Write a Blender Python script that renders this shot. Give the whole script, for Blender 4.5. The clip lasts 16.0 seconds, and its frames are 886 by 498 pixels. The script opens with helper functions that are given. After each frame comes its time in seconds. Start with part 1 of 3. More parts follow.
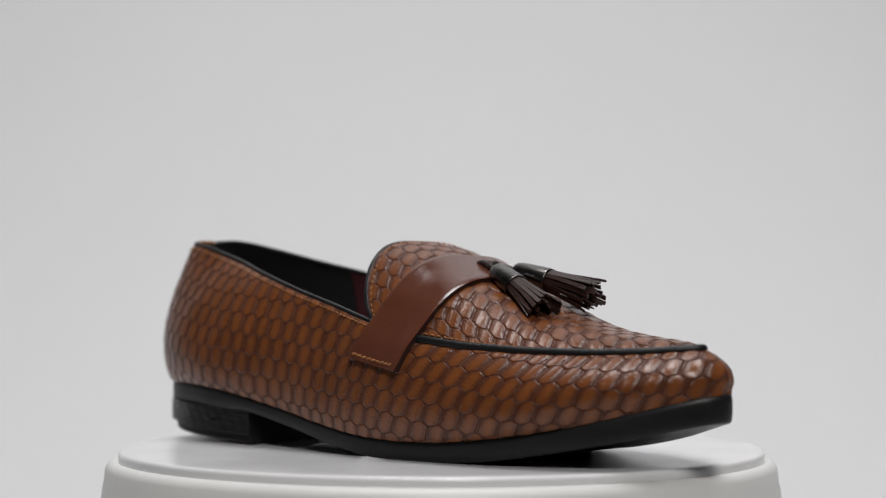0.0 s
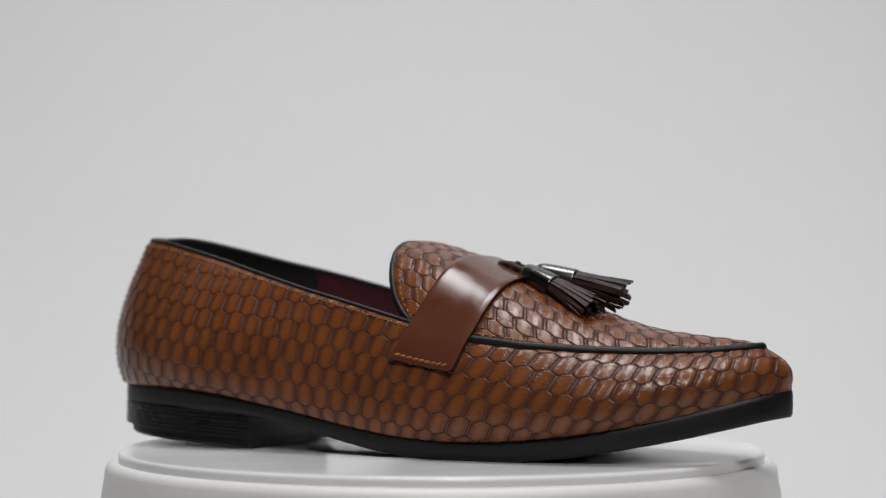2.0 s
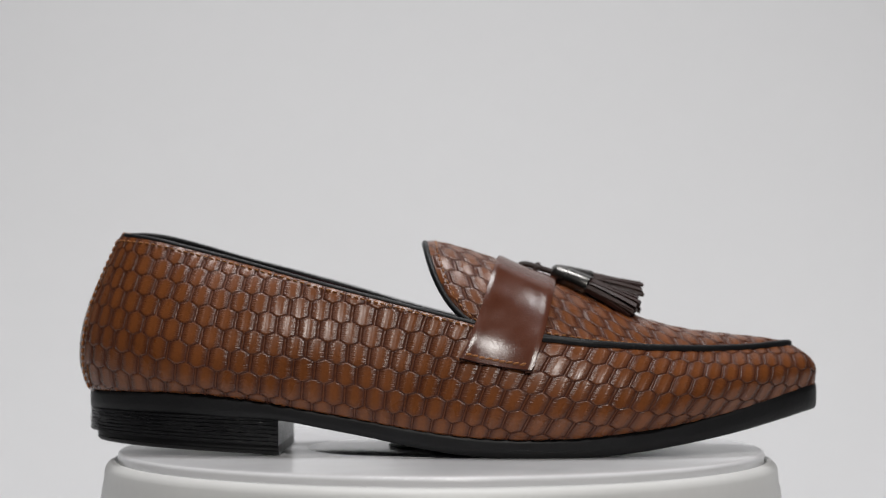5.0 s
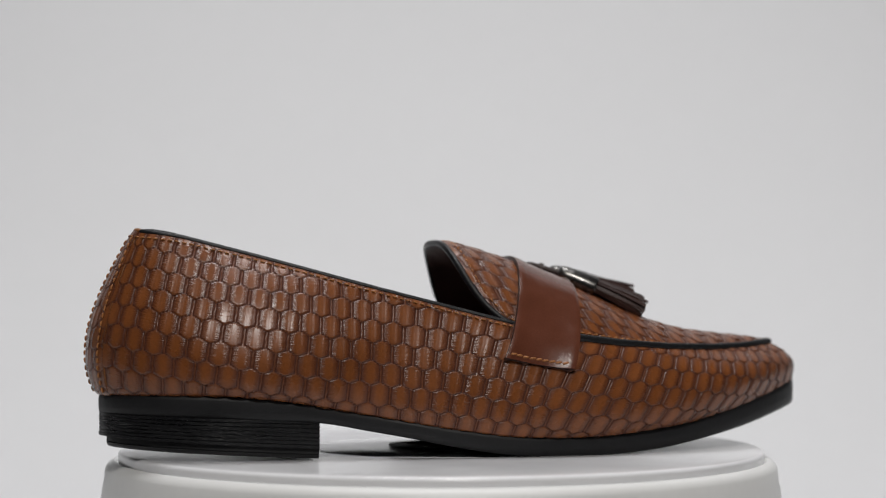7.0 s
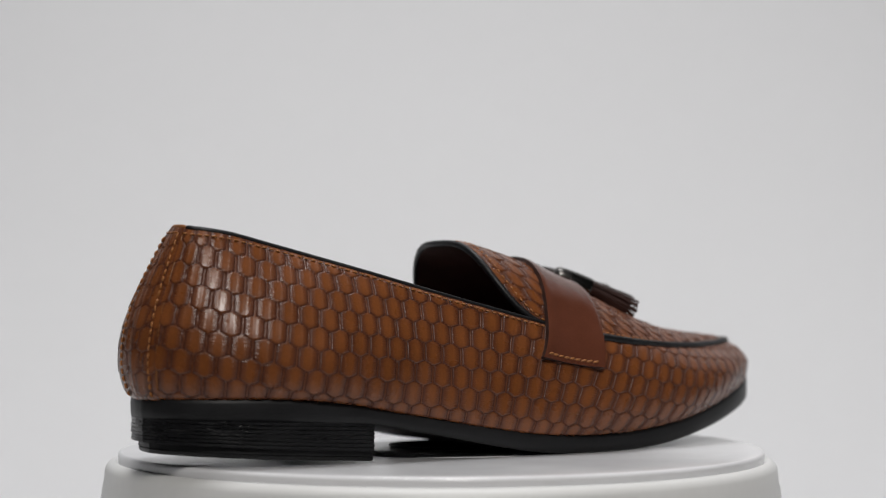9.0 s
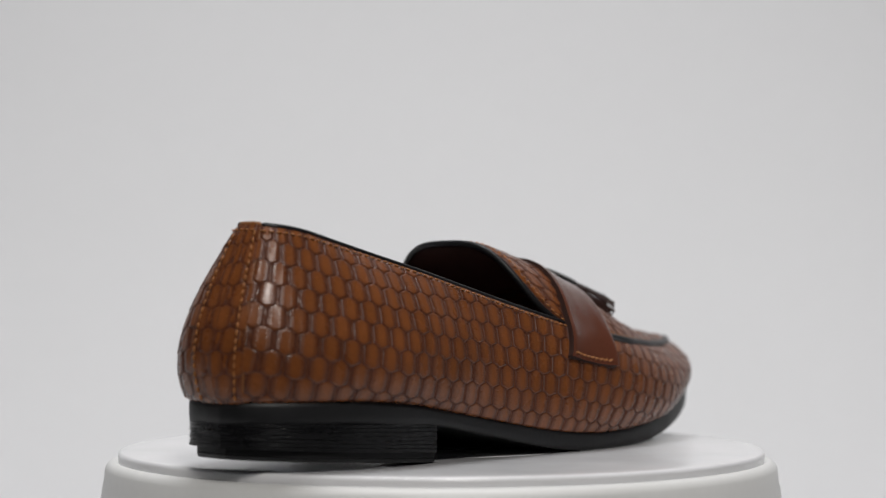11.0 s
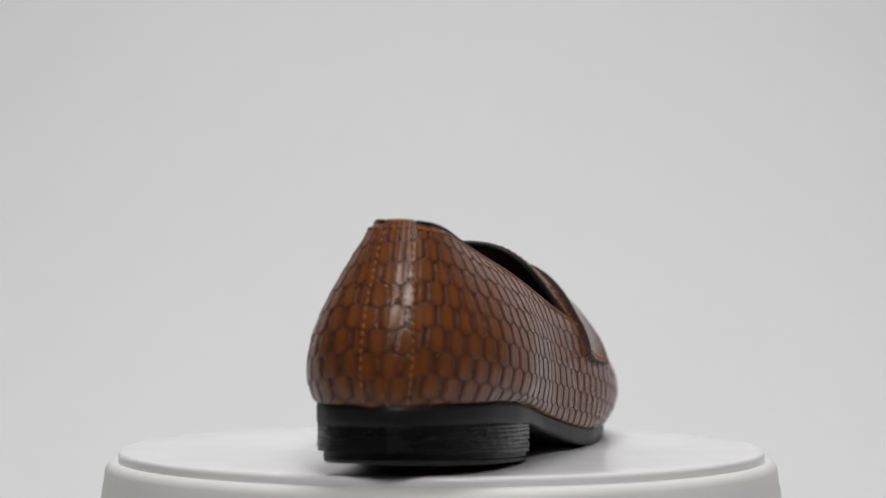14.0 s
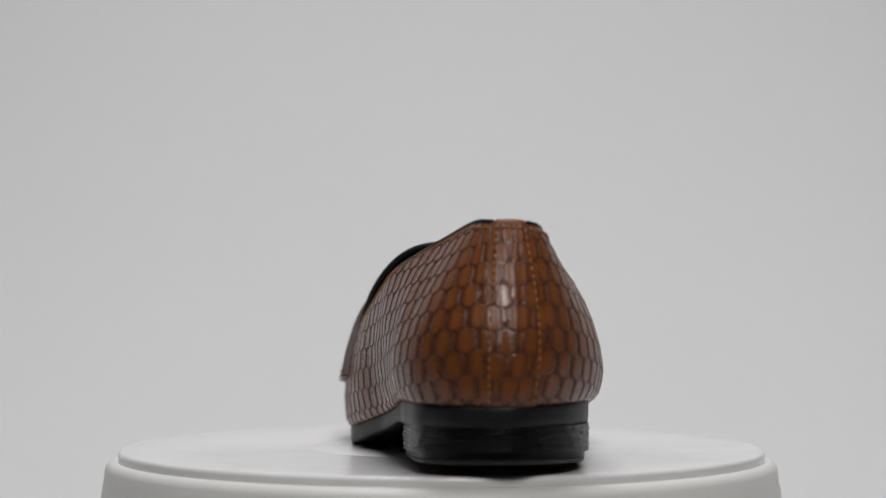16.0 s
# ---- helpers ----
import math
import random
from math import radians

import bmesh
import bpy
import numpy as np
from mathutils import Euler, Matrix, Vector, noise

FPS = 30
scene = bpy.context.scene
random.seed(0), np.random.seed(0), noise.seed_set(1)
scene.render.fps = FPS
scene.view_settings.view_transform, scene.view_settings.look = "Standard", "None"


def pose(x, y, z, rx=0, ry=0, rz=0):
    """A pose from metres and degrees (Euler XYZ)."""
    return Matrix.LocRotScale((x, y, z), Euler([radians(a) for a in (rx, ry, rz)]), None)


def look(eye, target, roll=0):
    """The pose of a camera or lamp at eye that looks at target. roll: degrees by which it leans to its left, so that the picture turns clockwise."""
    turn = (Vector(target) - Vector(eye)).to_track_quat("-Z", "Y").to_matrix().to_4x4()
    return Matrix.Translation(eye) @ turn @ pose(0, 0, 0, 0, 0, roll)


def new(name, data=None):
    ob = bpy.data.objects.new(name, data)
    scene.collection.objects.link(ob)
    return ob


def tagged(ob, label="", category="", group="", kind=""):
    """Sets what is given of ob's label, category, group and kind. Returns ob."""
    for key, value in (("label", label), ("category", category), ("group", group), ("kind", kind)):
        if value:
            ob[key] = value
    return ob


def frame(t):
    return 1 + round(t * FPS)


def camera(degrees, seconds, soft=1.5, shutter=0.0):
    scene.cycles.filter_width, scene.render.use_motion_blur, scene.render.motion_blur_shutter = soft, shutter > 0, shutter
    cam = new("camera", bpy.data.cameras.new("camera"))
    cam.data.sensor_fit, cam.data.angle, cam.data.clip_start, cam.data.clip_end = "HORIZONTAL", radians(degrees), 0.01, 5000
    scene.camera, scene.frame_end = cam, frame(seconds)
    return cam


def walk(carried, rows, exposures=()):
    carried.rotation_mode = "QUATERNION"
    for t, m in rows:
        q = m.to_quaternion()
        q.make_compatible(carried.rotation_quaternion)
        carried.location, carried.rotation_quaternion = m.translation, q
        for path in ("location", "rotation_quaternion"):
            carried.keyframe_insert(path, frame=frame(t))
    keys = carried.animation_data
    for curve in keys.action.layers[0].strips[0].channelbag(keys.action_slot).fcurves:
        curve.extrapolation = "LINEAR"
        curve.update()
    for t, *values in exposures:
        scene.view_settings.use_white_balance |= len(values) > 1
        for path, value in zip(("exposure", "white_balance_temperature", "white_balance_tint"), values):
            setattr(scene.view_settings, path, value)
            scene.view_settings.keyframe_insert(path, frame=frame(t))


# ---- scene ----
# Heights: the sweep's table surface is z = 0, the turntable's plate is at PLATE_Z.
PLATE_Z = 0.070
EYE = (0.0, -0.7386, PLATE_Z + 0.0588)
cam = camera(28.466, 16.0, soft=1.2)
cam.data.dof.use_dof, cam.data.dof.focus_distance, cam.data.dof.aperture_fstop = True, 0.675, 6.7
STAND = pose(*EYE, 91.895, 0, -0.057)
walk(cam, [(0.0, STAND), (16.0, STAND)], [(0.0, 0.0), (15.2, 0.0), (15.4, -0.2), (16.0, -0.2)])

SPEED = 8.3847          # the plate turns by so many degrees each second
SHOE_YAW = 20.7         # the shoe's heading at 7.5 s
SHOE_AT = Vector((-0.12984, -0.06702, 0))  # the heel's place on the plate at 7.5 s

# ---- light ----
world = bpy.data.worlds.new("studio")
scene.world = world
world.use_nodes = True
world.node_tree.nodes["Background"].inputs[0].default_value = (0.9, 0.95, 1.0, 1)
world.node_tree.nodes["Background"].inputs[1].default_value = 0.03


def softbox(name, eye, target, size_x, size_y, watts, colour):
    lamp = bpy.data.lights.new(name, "AREA")
    lamp.shape, lamp.size, lamp.size_y, lamp.energy, lamp.color = "RECTANGLE", size_x, size_y, watts, colour
    ob = new(name, lamp)
    ob.matrix_world = look(eye, target)
    return tagged(ob, kind="structure")


softbox("key_light", (0.16, -1.2, 1.06), (0, 0, 0.1), 0.28, 0.22, 10.6, (1.0, 0.97, 0.93))
softbox("top_light", (0.0, 0.05, 1.85), (0, 0.5, 0.25), 0.75, 0.6, 20.1, (0.985, 0.985, 0.995))


# ---- materials ----
def material(name, base, rough, metal=0.0, coat=0.0, shine=0.5):
    m = bpy.data.materials.new(name)
    m.use_nodes = True
    b = m.node_tree.nodes["Principled BSDF"]
    b.inputs["Base Color"].default_value = (*base, 1)
    b.inputs["Roughness"].default_value = rough
    b.inputs["Metallic"].default_value = metal
    b.inputs["Coat Weight"].default_value = coat
    b.inputs["Specular IOR Level"].default_value = shine
    return m, m.node_tree, b


def node(tree, kind, **values):
    n = tree.nodes.new(kind)
    for key, value in values.items():
        n.inputs[key.replace("_", " ")].default_value = value
    return n


def grain(m, tree, b, base, scale, spread, bump, distance=0.0004, rough=None, stretch=(1, 1, 1)):
    """Two scales of variation in colour, a fine relief, and a little in the gloss."""
    tc = tree.nodes.new("ShaderNodeTexCoord")
    mp = tree.nodes.new("ShaderNodeMapping")
    mp.inputs["Scale"].default_value = stretch
    tree.links.new(tc.outputs["Object"], mp.inputs["Vector"])
    fine = node(tree, "ShaderNodeTexNoise", Scale=scale, Detail=6.0)
    wide = node(tree, "ShaderNodeTexNoise", Scale=scale / 14, Detail=3.0)
    for n in (fine, wide):
        tree.links.new(mp.outputs[0], n.inputs["Vector"])
    add = tree.nodes.new("ShaderNodeMath")
    add.operation = "ADD"
    tree.links.new(fine.outputs["Fac"], add.inputs[0])
    tree.links.new(wide.outputs["Fac"], add.inputs[1])
    ramp = tree.nodes.new("ShaderNodeMapRange")
    ramp.inputs[1].default_value, ramp.inputs[2].default_value = 0.6, 1.4
    ramp.inputs[3].default_value, ramp.inputs[4].default_value = 1 - spread, 1 + spread
    tree.links.new(add.outputs[0], ramp.inputs[0])
    mul = tree.nodes.new("ShaderNodeVectorMath")
    mul.operation = "SCALE"
    if isinstance(base, tuple):
        mul.inputs[0].default_value = base
    else:
        tree.links.new(base, mul.inputs[0])
    tree.links.new(ramp.outputs[0], mul.inputs["Scale"])
    tree.links.new(mul.outputs[0], b.inputs["Base Color"])
    bp = tree.nodes.new("ShaderNodeBump")
    bp.inputs["Strength"].default_value, bp.inputs["Distance"].default_value = bump, distance
    tree.links.new(fine.outputs["Fac"], bp.inputs["Height"])
    tree.links.new(bp.outputs[0], b.inputs["Normal"])
    if rough:
        rr = tree.nodes.new("ShaderNodeMapRange")
        rr.inputs[1].default_value, rr.inputs[2].default_value = 0.3, 0.7
        rr.inputs[3].default_value, rr.inputs[4].default_value = rough
        tree.links.new(wide.outputs["Fac"], rr.inputs[0])
        tree.links.new(rr.outputs[0], b.inputs["Roughness"])
    return m


def plain(name, base, rough, scale, spread, bump, metal=0.0, coat=0.0, gloss=None, stretch=(1, 1, 1), distance=0.0004, shine=0.5):
    m, tree, b = material(name, base, rough, metal, coat, shine)
    return grain(m, tree, b, base, scale, spread, bump, distance, gloss, stretch)


def embossed_leather():
    """Tan leather, embossed with scales: darker grooves, dark dye on the scales' sides, fine combed lines."""
    m, tree, b = material("embossed_leather", (0.3, 0.13, 0.04), 0.36)
    groove = tree.nodes.new("ShaderNodeAttribute")
    groove.attribute_name = "groove"
    side = tree.nodes.new("ShaderNodeAttribute")
    side.attribute_name = "side"
    dye = tree.nodes.new("ShaderNodeMix")
    dye.data_type = "RGBA"
    dye.inputs[6].default_value = (0.182, 0.057, 0.0155, 1)
    dye.inputs[7].default_value = (0.074, 0.023, 0.0125, 1)
    tree.links.new(side.outputs["Fac"], dye.inputs[0])
    deep = tree.nodes.new("ShaderNodeMix")
    deep.data_type = "RGBA"
    deep.inputs[6].default_value = (0.058, 0.018, 0.010, 1)
    tree.links.new(groove.outputs["Fac"], deep.inputs[0])
    tree.links.new(dye.outputs[2], deep.inputs[7])
    grain(m, tree, b, deep.outputs[2], 900.0, 0.22, 0.12, 0.0003, (0.23, 0.33))
    # the grooves are rougher and less glossy than the scales
    dull = tree.nodes.new("ShaderNodeMix")
    dull.inputs[2].default_value = 0.85
    tree.links.new(groove.outputs["Fac"], dull.inputs[0])
    tree.links.new(b.inputs["Roughness"].links[0].from_socket, dull.inputs[3])
    tree.links.new(dull.outputs[0], b.inputs["Roughness"])
    gloss = tree.nodes.new("ShaderNodeMapRange")
    gloss.inputs[3].default_value, gloss.inputs[4].default_value = 0.1, 0.4
    tree.links.new(groove.outputs["Fac"], gloss.inputs[0])
    tree.links.new(gloss.outputs[0], b.inputs["Specular IOR Level"])
    uv = tree.nodes.new("ShaderNodeUVMap")
    mp = tree.nodes.new("ShaderNodeMapping")
    mp.inputs["Scale"].default_value = (220, 2000, 1)
    tree.links.new(uv.outputs[0], mp.inputs[0])
    comb = node(tree, "ShaderNodeTexNoise", Scale=1.0, Detail=2.0)
    tree.links.new(mp.outputs[0], comb.inputs["Vector"])
    first = b.inputs["Normal"].links[0].from_node
    bp = tree.nodes.new("ShaderNodeBump")
    bp.inputs["Strength"].default_value, bp.inputs["Distance"].default_value = 0.55, 0.0004
    flank = tree.nodes.new("ShaderNodeMath")
    flank.operation = "MULTIPLY"
    tree.links.new(comb.outputs["Fac"], flank.inputs[0])
    flanks = tree.nodes.new("ShaderNodeAttribute")
    flanks.attribute_name = "comb"
    tree.links.new(flanks.outputs["Fac"], flank.inputs[1])
    tree.links.new(flank.outputs[0], bp.inputs["Height"])
    tree.links.new(first.outputs[0], bp.inputs["Normal"])
    tree.links.new(bp.outputs[0], b.inputs["Normal"])
    return m


LEATHER = embossed_leather()
TAN = plain("tan_edge_leather", (0.22, 0.085, 0.022), 0.45, 900, 0.2, 0.2)
STRAP = plain("strap_leather", (0.105, 0.033, 0.018), 0.25, 1500, 0.14, 0.3, gloss=(0.15, 0.26), distance=0.0002)
STRAP_EDGE = plain("strap_edge", (0.03, 0.012, 0.009), 0.5, 900, 0.2, 0.2)
PIPING = plain("black_piping", (0.008, 0.008, 0.009), 0.42, 1400, 0.25, 0.4, shine=0.3)
RUBBER = plain("black_rubber", (0.009, 0.009, 0.010), 0.45, 700, 0.25, 0.25, gloss=(0.4, 0.55), shine=0.3)
HEEL = plain("stacked_heel_rubber", (0.008, 0.008, 0.009), 0.4, 500, 0.3, 0.6, gloss=(0.24, 0.4), stretch=(1, 1, 3), shine=0.3)
LINING = plain("burgundy_lining", (0.075, 0.012, 0.02), 0.85, 1600, 0.25, 0.5)
LINING_BLACK = plain("black_lining", (0.012, 0.011, 0.012), 0.8, 1600, 0.25, 0.5)
TONGUE_LINING = plain("brown_tongue_lining", (0.11, 0.05, 0.035), 0.6, 900, 0.25, 0.4)
INSOLE = plain("dark_insole", (0.034, 0.014, 0.012), 0.7, 900, 0.25, 0.4)
THREAD = plain("orange_thread", (0.33, 0.125, 0.03), 0.6, 4000, 0.25, 0.5)
GUNMETAL = plain("gunmetal", (0.13, 0.125, 0.12), 0.3, 900, 0.15, 0.1, metal=1.0, gloss=(0.24, 0.36))
FRINGE = plain("fringe_leather", (0.03, 0.012, 0.009), 0.45, 1200, 0.3, 0.3, shine=0.35)
CORD = plain("dark_cord", (0.028, 0.016, 0.013), 0.6, 1800, 0.3, 0.6)
WHITE = plain("white_plastic", (0.73, 0.73, 0.72), 0.3, 260, 0.02, 0.05, gloss=(0.38, 0.5))
WHITE_TOP = plain("white_plate", (0.77, 0.77, 0.785), 0.16, 260, 0.02, 0.02, gloss=(0.18, 0.24), shine=0.42)
PAPER = plain("white_sweep_paper", (0.72, 0.72, 0.73), 0.9, 60, 0.012, 0.08)
WALL = plain("unseen_room_grey", (0.13, 0.13, 0.135), 0.85, 40, 0.05, 0.1)


# ---- mesh helpers ----
def mesh(name, verts, faces, mat, smooth=True):
    me = bpy.data.meshes.new(name)
    me.from_pydata([tuple(v) for v in verts], [], [tuple(f) for f in faces])
    me.materials.append(mat)
    me.polygons.foreach_set("use_smooth", [smooth] * len(me.polygons))
    me.update()
    return me


def part(name, me, parent, label=""):
    ob = new(name, me)
    ob.parent = parent
    return tagged(ob, label)


def grid_faces(n, m, closed_n=False, closed_m=False, base=0):
    i, j = np.meshgrid(np.arange(n if closed_n else n - 1), np.arange(m if closed_m else m - 1), indexing="ij")
    i2, j2 = (i + 1) % n, (j + 1) % m
    return (base + np.stack([i * m + j, i2 * m + j, i2 * m + j2, i * m + j2], -1)).reshape(-1, 4)


def normals(g):
    n = np.cross(np.gradient(g, axis=0), np.gradient(g, axis=1))
    return n / np.maximum(np.linalg.norm(n, axis=-1, keepdims=True), 1e-9)


def smooth_line(keys, count):
    """A Catmull-Rom line through the keys, at even distances."""
    k = np.asarray(keys, float)
    p = np.vstack([2 * k[0] - k[1], k, 2 * k[-1] - k[-2]])
    out = []
    for i in range(1, len(p) - 2):
        t = np.linspace(0, 1, 40, endpoint=False)[:, None]
        a, b, c, d = p[i - 1], p[i], p[i + 1], p[i + 2]
        out.append(0.5 * (2 * b + (c - a) * t + (2 * a - 5 * b + 4 * c - d) * t ** 2 + (3 * b - a - 3 * c + d) * t ** 3))
    out = np.vstack(out + [k[-1:]])
    return resample(out, count)


def resample(line, count, dims=3):
    d = np.concatenate([[0], np.cumsum(np.linalg.norm(np.diff(line[:, :dims], axis=0), axis=1))])
    at = np.linspace(0, d[-1], count)
    return np.stack([np.interp(at, d, line[:, c]) for c in range(line.shape[1])], 1)


def tube(line, radius, sides=8, closed=False, flat=1.0):
    """The rings of a round cord along a line, with rounded ends."""
    line = np.asarray(line, float)
    tangent = np.gradient(line, axis=0)
    tangent /= np.linalg.norm(tangent, axis=1, keepdims=True)
    up = np.array([0.0, 0.0, 1.0])
    side = np.cross(tangent, up)
    side /= np.maximum(np.linalg.norm(side, axis=1, keepdims=True), 1e-6)
    lift = np.cross(side, tangent)
    a = np.linspace(0, 2 * np.pi, sides, endpoint=False)
    r = np.full(len(line), radius)
    if not closed:
        r[0] = r[-1] = radius * 0.55
    rings = line[:, None] + r[:, None, None] * (side[:, None] * np.cos(a)[None, :, None] + flat * lift[:, None] * np.sin(a)[None, :, None])
    verts = rings.reshape(-1, 3)
    faces = [tuple(f) for f in grid_faces(len(line), sides, closed, True)]
    if not closed:
        faces += [tuple(range(sides))[::-1], tuple(range((len(line) - 1) * sides, len(line) * sides))]
    return verts, faces


def stitches(name, line, normal, parent, length=2.0, pitch=2.8, radius=0.37, lean=0.0, label=""):
    """A row of thread stitches that lie on a surface along a line (millimetres)."""
    d = np.concatenate([[0], np.cumsum(np.linalg.norm(np.diff(line, axis=0), axis=1))])
    verts, faces = [], []
    rng = np.random.RandomState(len(line))
    for at in np.arange(pitch / 2, d[-1] - pitch / 2, pitch):
        at += rng.uniform(-0.2, 0.2)
        c = np.array([np.interp(at, d, line[:, k]) for k in range(3)])
        e = np.array([np.interp(at + 0.6, d, line[:, k]) for k in range(3)]) - c
        n = np.array([np.interp(at, d, normal[:, k]) for k in range(3)])
        e /= max(np.linalg.norm(e), 1e-6)
        n /= max(np.linalg.norm(n), 1e-6)
        w = np.cross(n, e)
        e = e + w * (lean + rng.uniform(-0.12, 0.12))
        base = len(verts)
        for f, r in ((-0.5, 0.35), (-0.3, 0.9), (0.0, 1.0), (0.3, 0.9), (0.5, 0.35)):
            lift = 0.2 * (1 - (2 * f) ** 2) - 0.12
            for q in range(6):
                a = q * math.pi / 3
                verts.append((c + e * length * f + n * lift + (w * math.cos(a) + n * math.sin(a)) * radius * r) / 1000)
        for i in range(4):
            for q in range(6):
                q2 = (q + 1) % 6
                faces.append((base + i * 6 + q, base + i * 6 + q2, base + i * 6 + 6 + q2, base + i * 6 + 6 + q))
        faces.append(tuple(base + q for q in range(5, -1, -1)))
        faces.append(tuple(base + 24 + q for q in range(6)))
    return part(name, mesh(name, verts, faces, THREAD), parent, label)


# ---- the added, unseen room and the sweep ----
def build_room():
    floor_line = [(-0.24, 0.0), (0.35, 0.0)]
    floor_line += [(0.35 + 0.55 * math.sin(a), 0.55 - 0.55 * math.cos(a)) for a in np.linspace(0.1, math.pi / 2, 24)]
    floor_line += [(0.9, 1.9)]
    verts = [(x, y, z) for y, z in floor_line for x in np.linspace(-1.5, 1.5, 13)]
    sweep = new("backdrop", mesh("backdrop", verts, grid_faces(len(floor_line), 13), PAPER))
    sol = sweep.modifiers.new("thickness", "SOLIDIFY")
    sol.thickness, sol.offset = 0.003, 1.0
    tagged(sweep, "seamless white paper sweep curving up behind the turntable", "backdrop", kind="structure")

    def slab(name, lo, hi, label):
        v = [(x, y, z) for x in (lo[0], hi[0]) for y in (lo[1], hi[1]) for z in (lo[2], hi[2])]
        f = [(0, 1, 3, 2), (4, 6, 7, 5), (0, 4, 5, 1), (2, 3, 7, 6), (0, 2, 6, 4), (1, 5, 7, 3)]
        tagged(new(name, mesh(name, v, f, WALL, False)), label, kind="structure")

    # unseen table and room, added; kept dark so that little light bounces back
    slab("table", (-1.0, -0.24, -0.034), (1.0, 0.60, -0.004), "unseen dark table, added to carry the sweep and the turntable")
    slab("floor", (-2.2, -2.6, -0.80), (2.2, 1.5, -0.75), "unseen dark grey floor, added below the sweep")
    slab("ceiling", (-2.2, -2.6, 2.1), (2.2, 1.5, 2.15), "unseen dark grey ceiling, added to limit bounced light")
    slab("added_wall_north", (-2.2, 1.5, -0.75), (2.2, 1.56, 2.1), "unseen dark grey wall, added behind the sweep")
    slab("added_wall_south", (-2.2, -2.66, -0.75), (2.2, -2.6, 2.1), "unseen dark grey wall, added facing the sweep")
    slab("added_wall_west", (-2.26, -2.6, -0.75), (-2.2, 1.5, 2.1), "unseen dark grey wall, added to limit bounced light")
    slab("added_wall_east", (2.2, -2.6, -0.75), (2.26, 1.5, 2.1), "unseen dark grey wall, added to limit bounced light")


build_room()


# ---- the turntable ----
def lathe(profile, count=192):
    a = np.linspace(0, 2 * np.pi, count, endpoint=False)
    p = np.asarray(profile, float)
    verts = np.stack([np.cos(a)[:, None] * p[:, 0], np.sin(a)[:, None] * p[:, 0], np.ones(count)[:, None] * p[:, 1]], -1).reshape(-1, 3)
    faces = [tuple(f) for f in grid_faces(count, len(p), True)]
    return verts, faces


def arc(cx, cz, r, a0, a1, n):
    return [(cx + r * math.cos(a), cz + r * math.sin(a)) for a in np.radians(np.linspace(a0, a1, n))]


def build_turntable():
    table = tagged(new("turntable"), "round white plastic display turntable with a rounded rim", "turntable")
    # the fixed case: a drum with a rounded shoulder and a recess for the plate
    z = PLATE_Z
    case = [(0.0, 0.002), (0.137, 0.002), (0.143, 0.007), (0.1434, 0.02), (0.1420, z - 0.034), (0.1412, z - 0.022), (0.1403, z - 0.0150), (0.1396, z - 0.0115)]
    case += arc(0.1350, z - 0.0080, 0.0043, 14, 84, 8) + [(0.1350, z - 0.0036), (0.1347, z - 0.014), (0.0, z - 0.014)]
    v, f = lathe(case)
    part("case", mesh("case", v, f, WHITE), table)
    plate = [(0.0, -0.012), (0.1337, -0.012), (0.1340, -0.0028)] + arc(0.1324, -0.0016, 0.0016, 0, 88, 6) + [(0.129, 0.0), (0.0568, 0.0), (0.0564, -0.0003), (0.0558, -0.0003), (0.0554, 0.0), (0.03, 0.0), (0.0, 0.0)]
    v, f = lathe(plate)
    top = part("plate", mesh("plate", v, f, WHITE_TOP), table, "glossy white rotating plate")
    hub = [(0.0, 0.0002)] + [(0.0215, 0.0002), (0.0222, 0.0006), (0.0220, 0.0011), (0.0205, 0.0013), (0.0150, 0.0013), (0.0146, 0.0008), (0.0, 0.0008)]
    v, f = lathe(hub, 96)
    part("centre_disc", mesh("centre_disc", v, f, RUBBER), top, "flat black rubber disc at the centre")
    top.location = (0, 0, z)
    return table, top


turntable, plate_part = build_turntable()

# ---- the shoe (its own space in millimetres: x from heel to toe, y to its left, z up from the plate) ----
# station: sole edge x, y; top edge x, y, z; bulge
RIGHT = [(2, -2, 14, -3, 85.8, 8.6), (4.2, -8, 14.6, -7, 85.6, 8.0), (9.2, -14.8, 17, -11, 85.0, 7.6), (16.4, -21, 22, -13.8, 84.4, 7.8), (26, -26.2, 31, -15.8, 82.9, 8.8),
         (39, -30.5, 45, -17.6, 79.4, 10), (58, -34, 62, -20.5, 75.0, 10.4), (82, -35, 83, -26, 69.2, 8.2), (105, -36, 105, -30, 63.2, 6.0),
         (130, -39.3, 130, -33, 56.8, 4.6), (156, -42, 156, -37.2, 50.2, 5.2), (182, -42.4, 182, -39.6, 44.2, 6.2), (208, -40.6, 204, -37.5, 41.5, 7.6),
         (235, -35.6, 228, -31, 39.8, 9.2), (262, -26.6, 252, -22, 39.2, 9.2), (281, -17.6, 270, -13.5, 39.6, 7.2), (293, -9.4, 281, -7.5, 40.5, 5.6),
         (297.6, -3.8, 287, -3.4, 41, 5.6), (298.4, -1, 289.2, -1, 41.1, 5.7)]
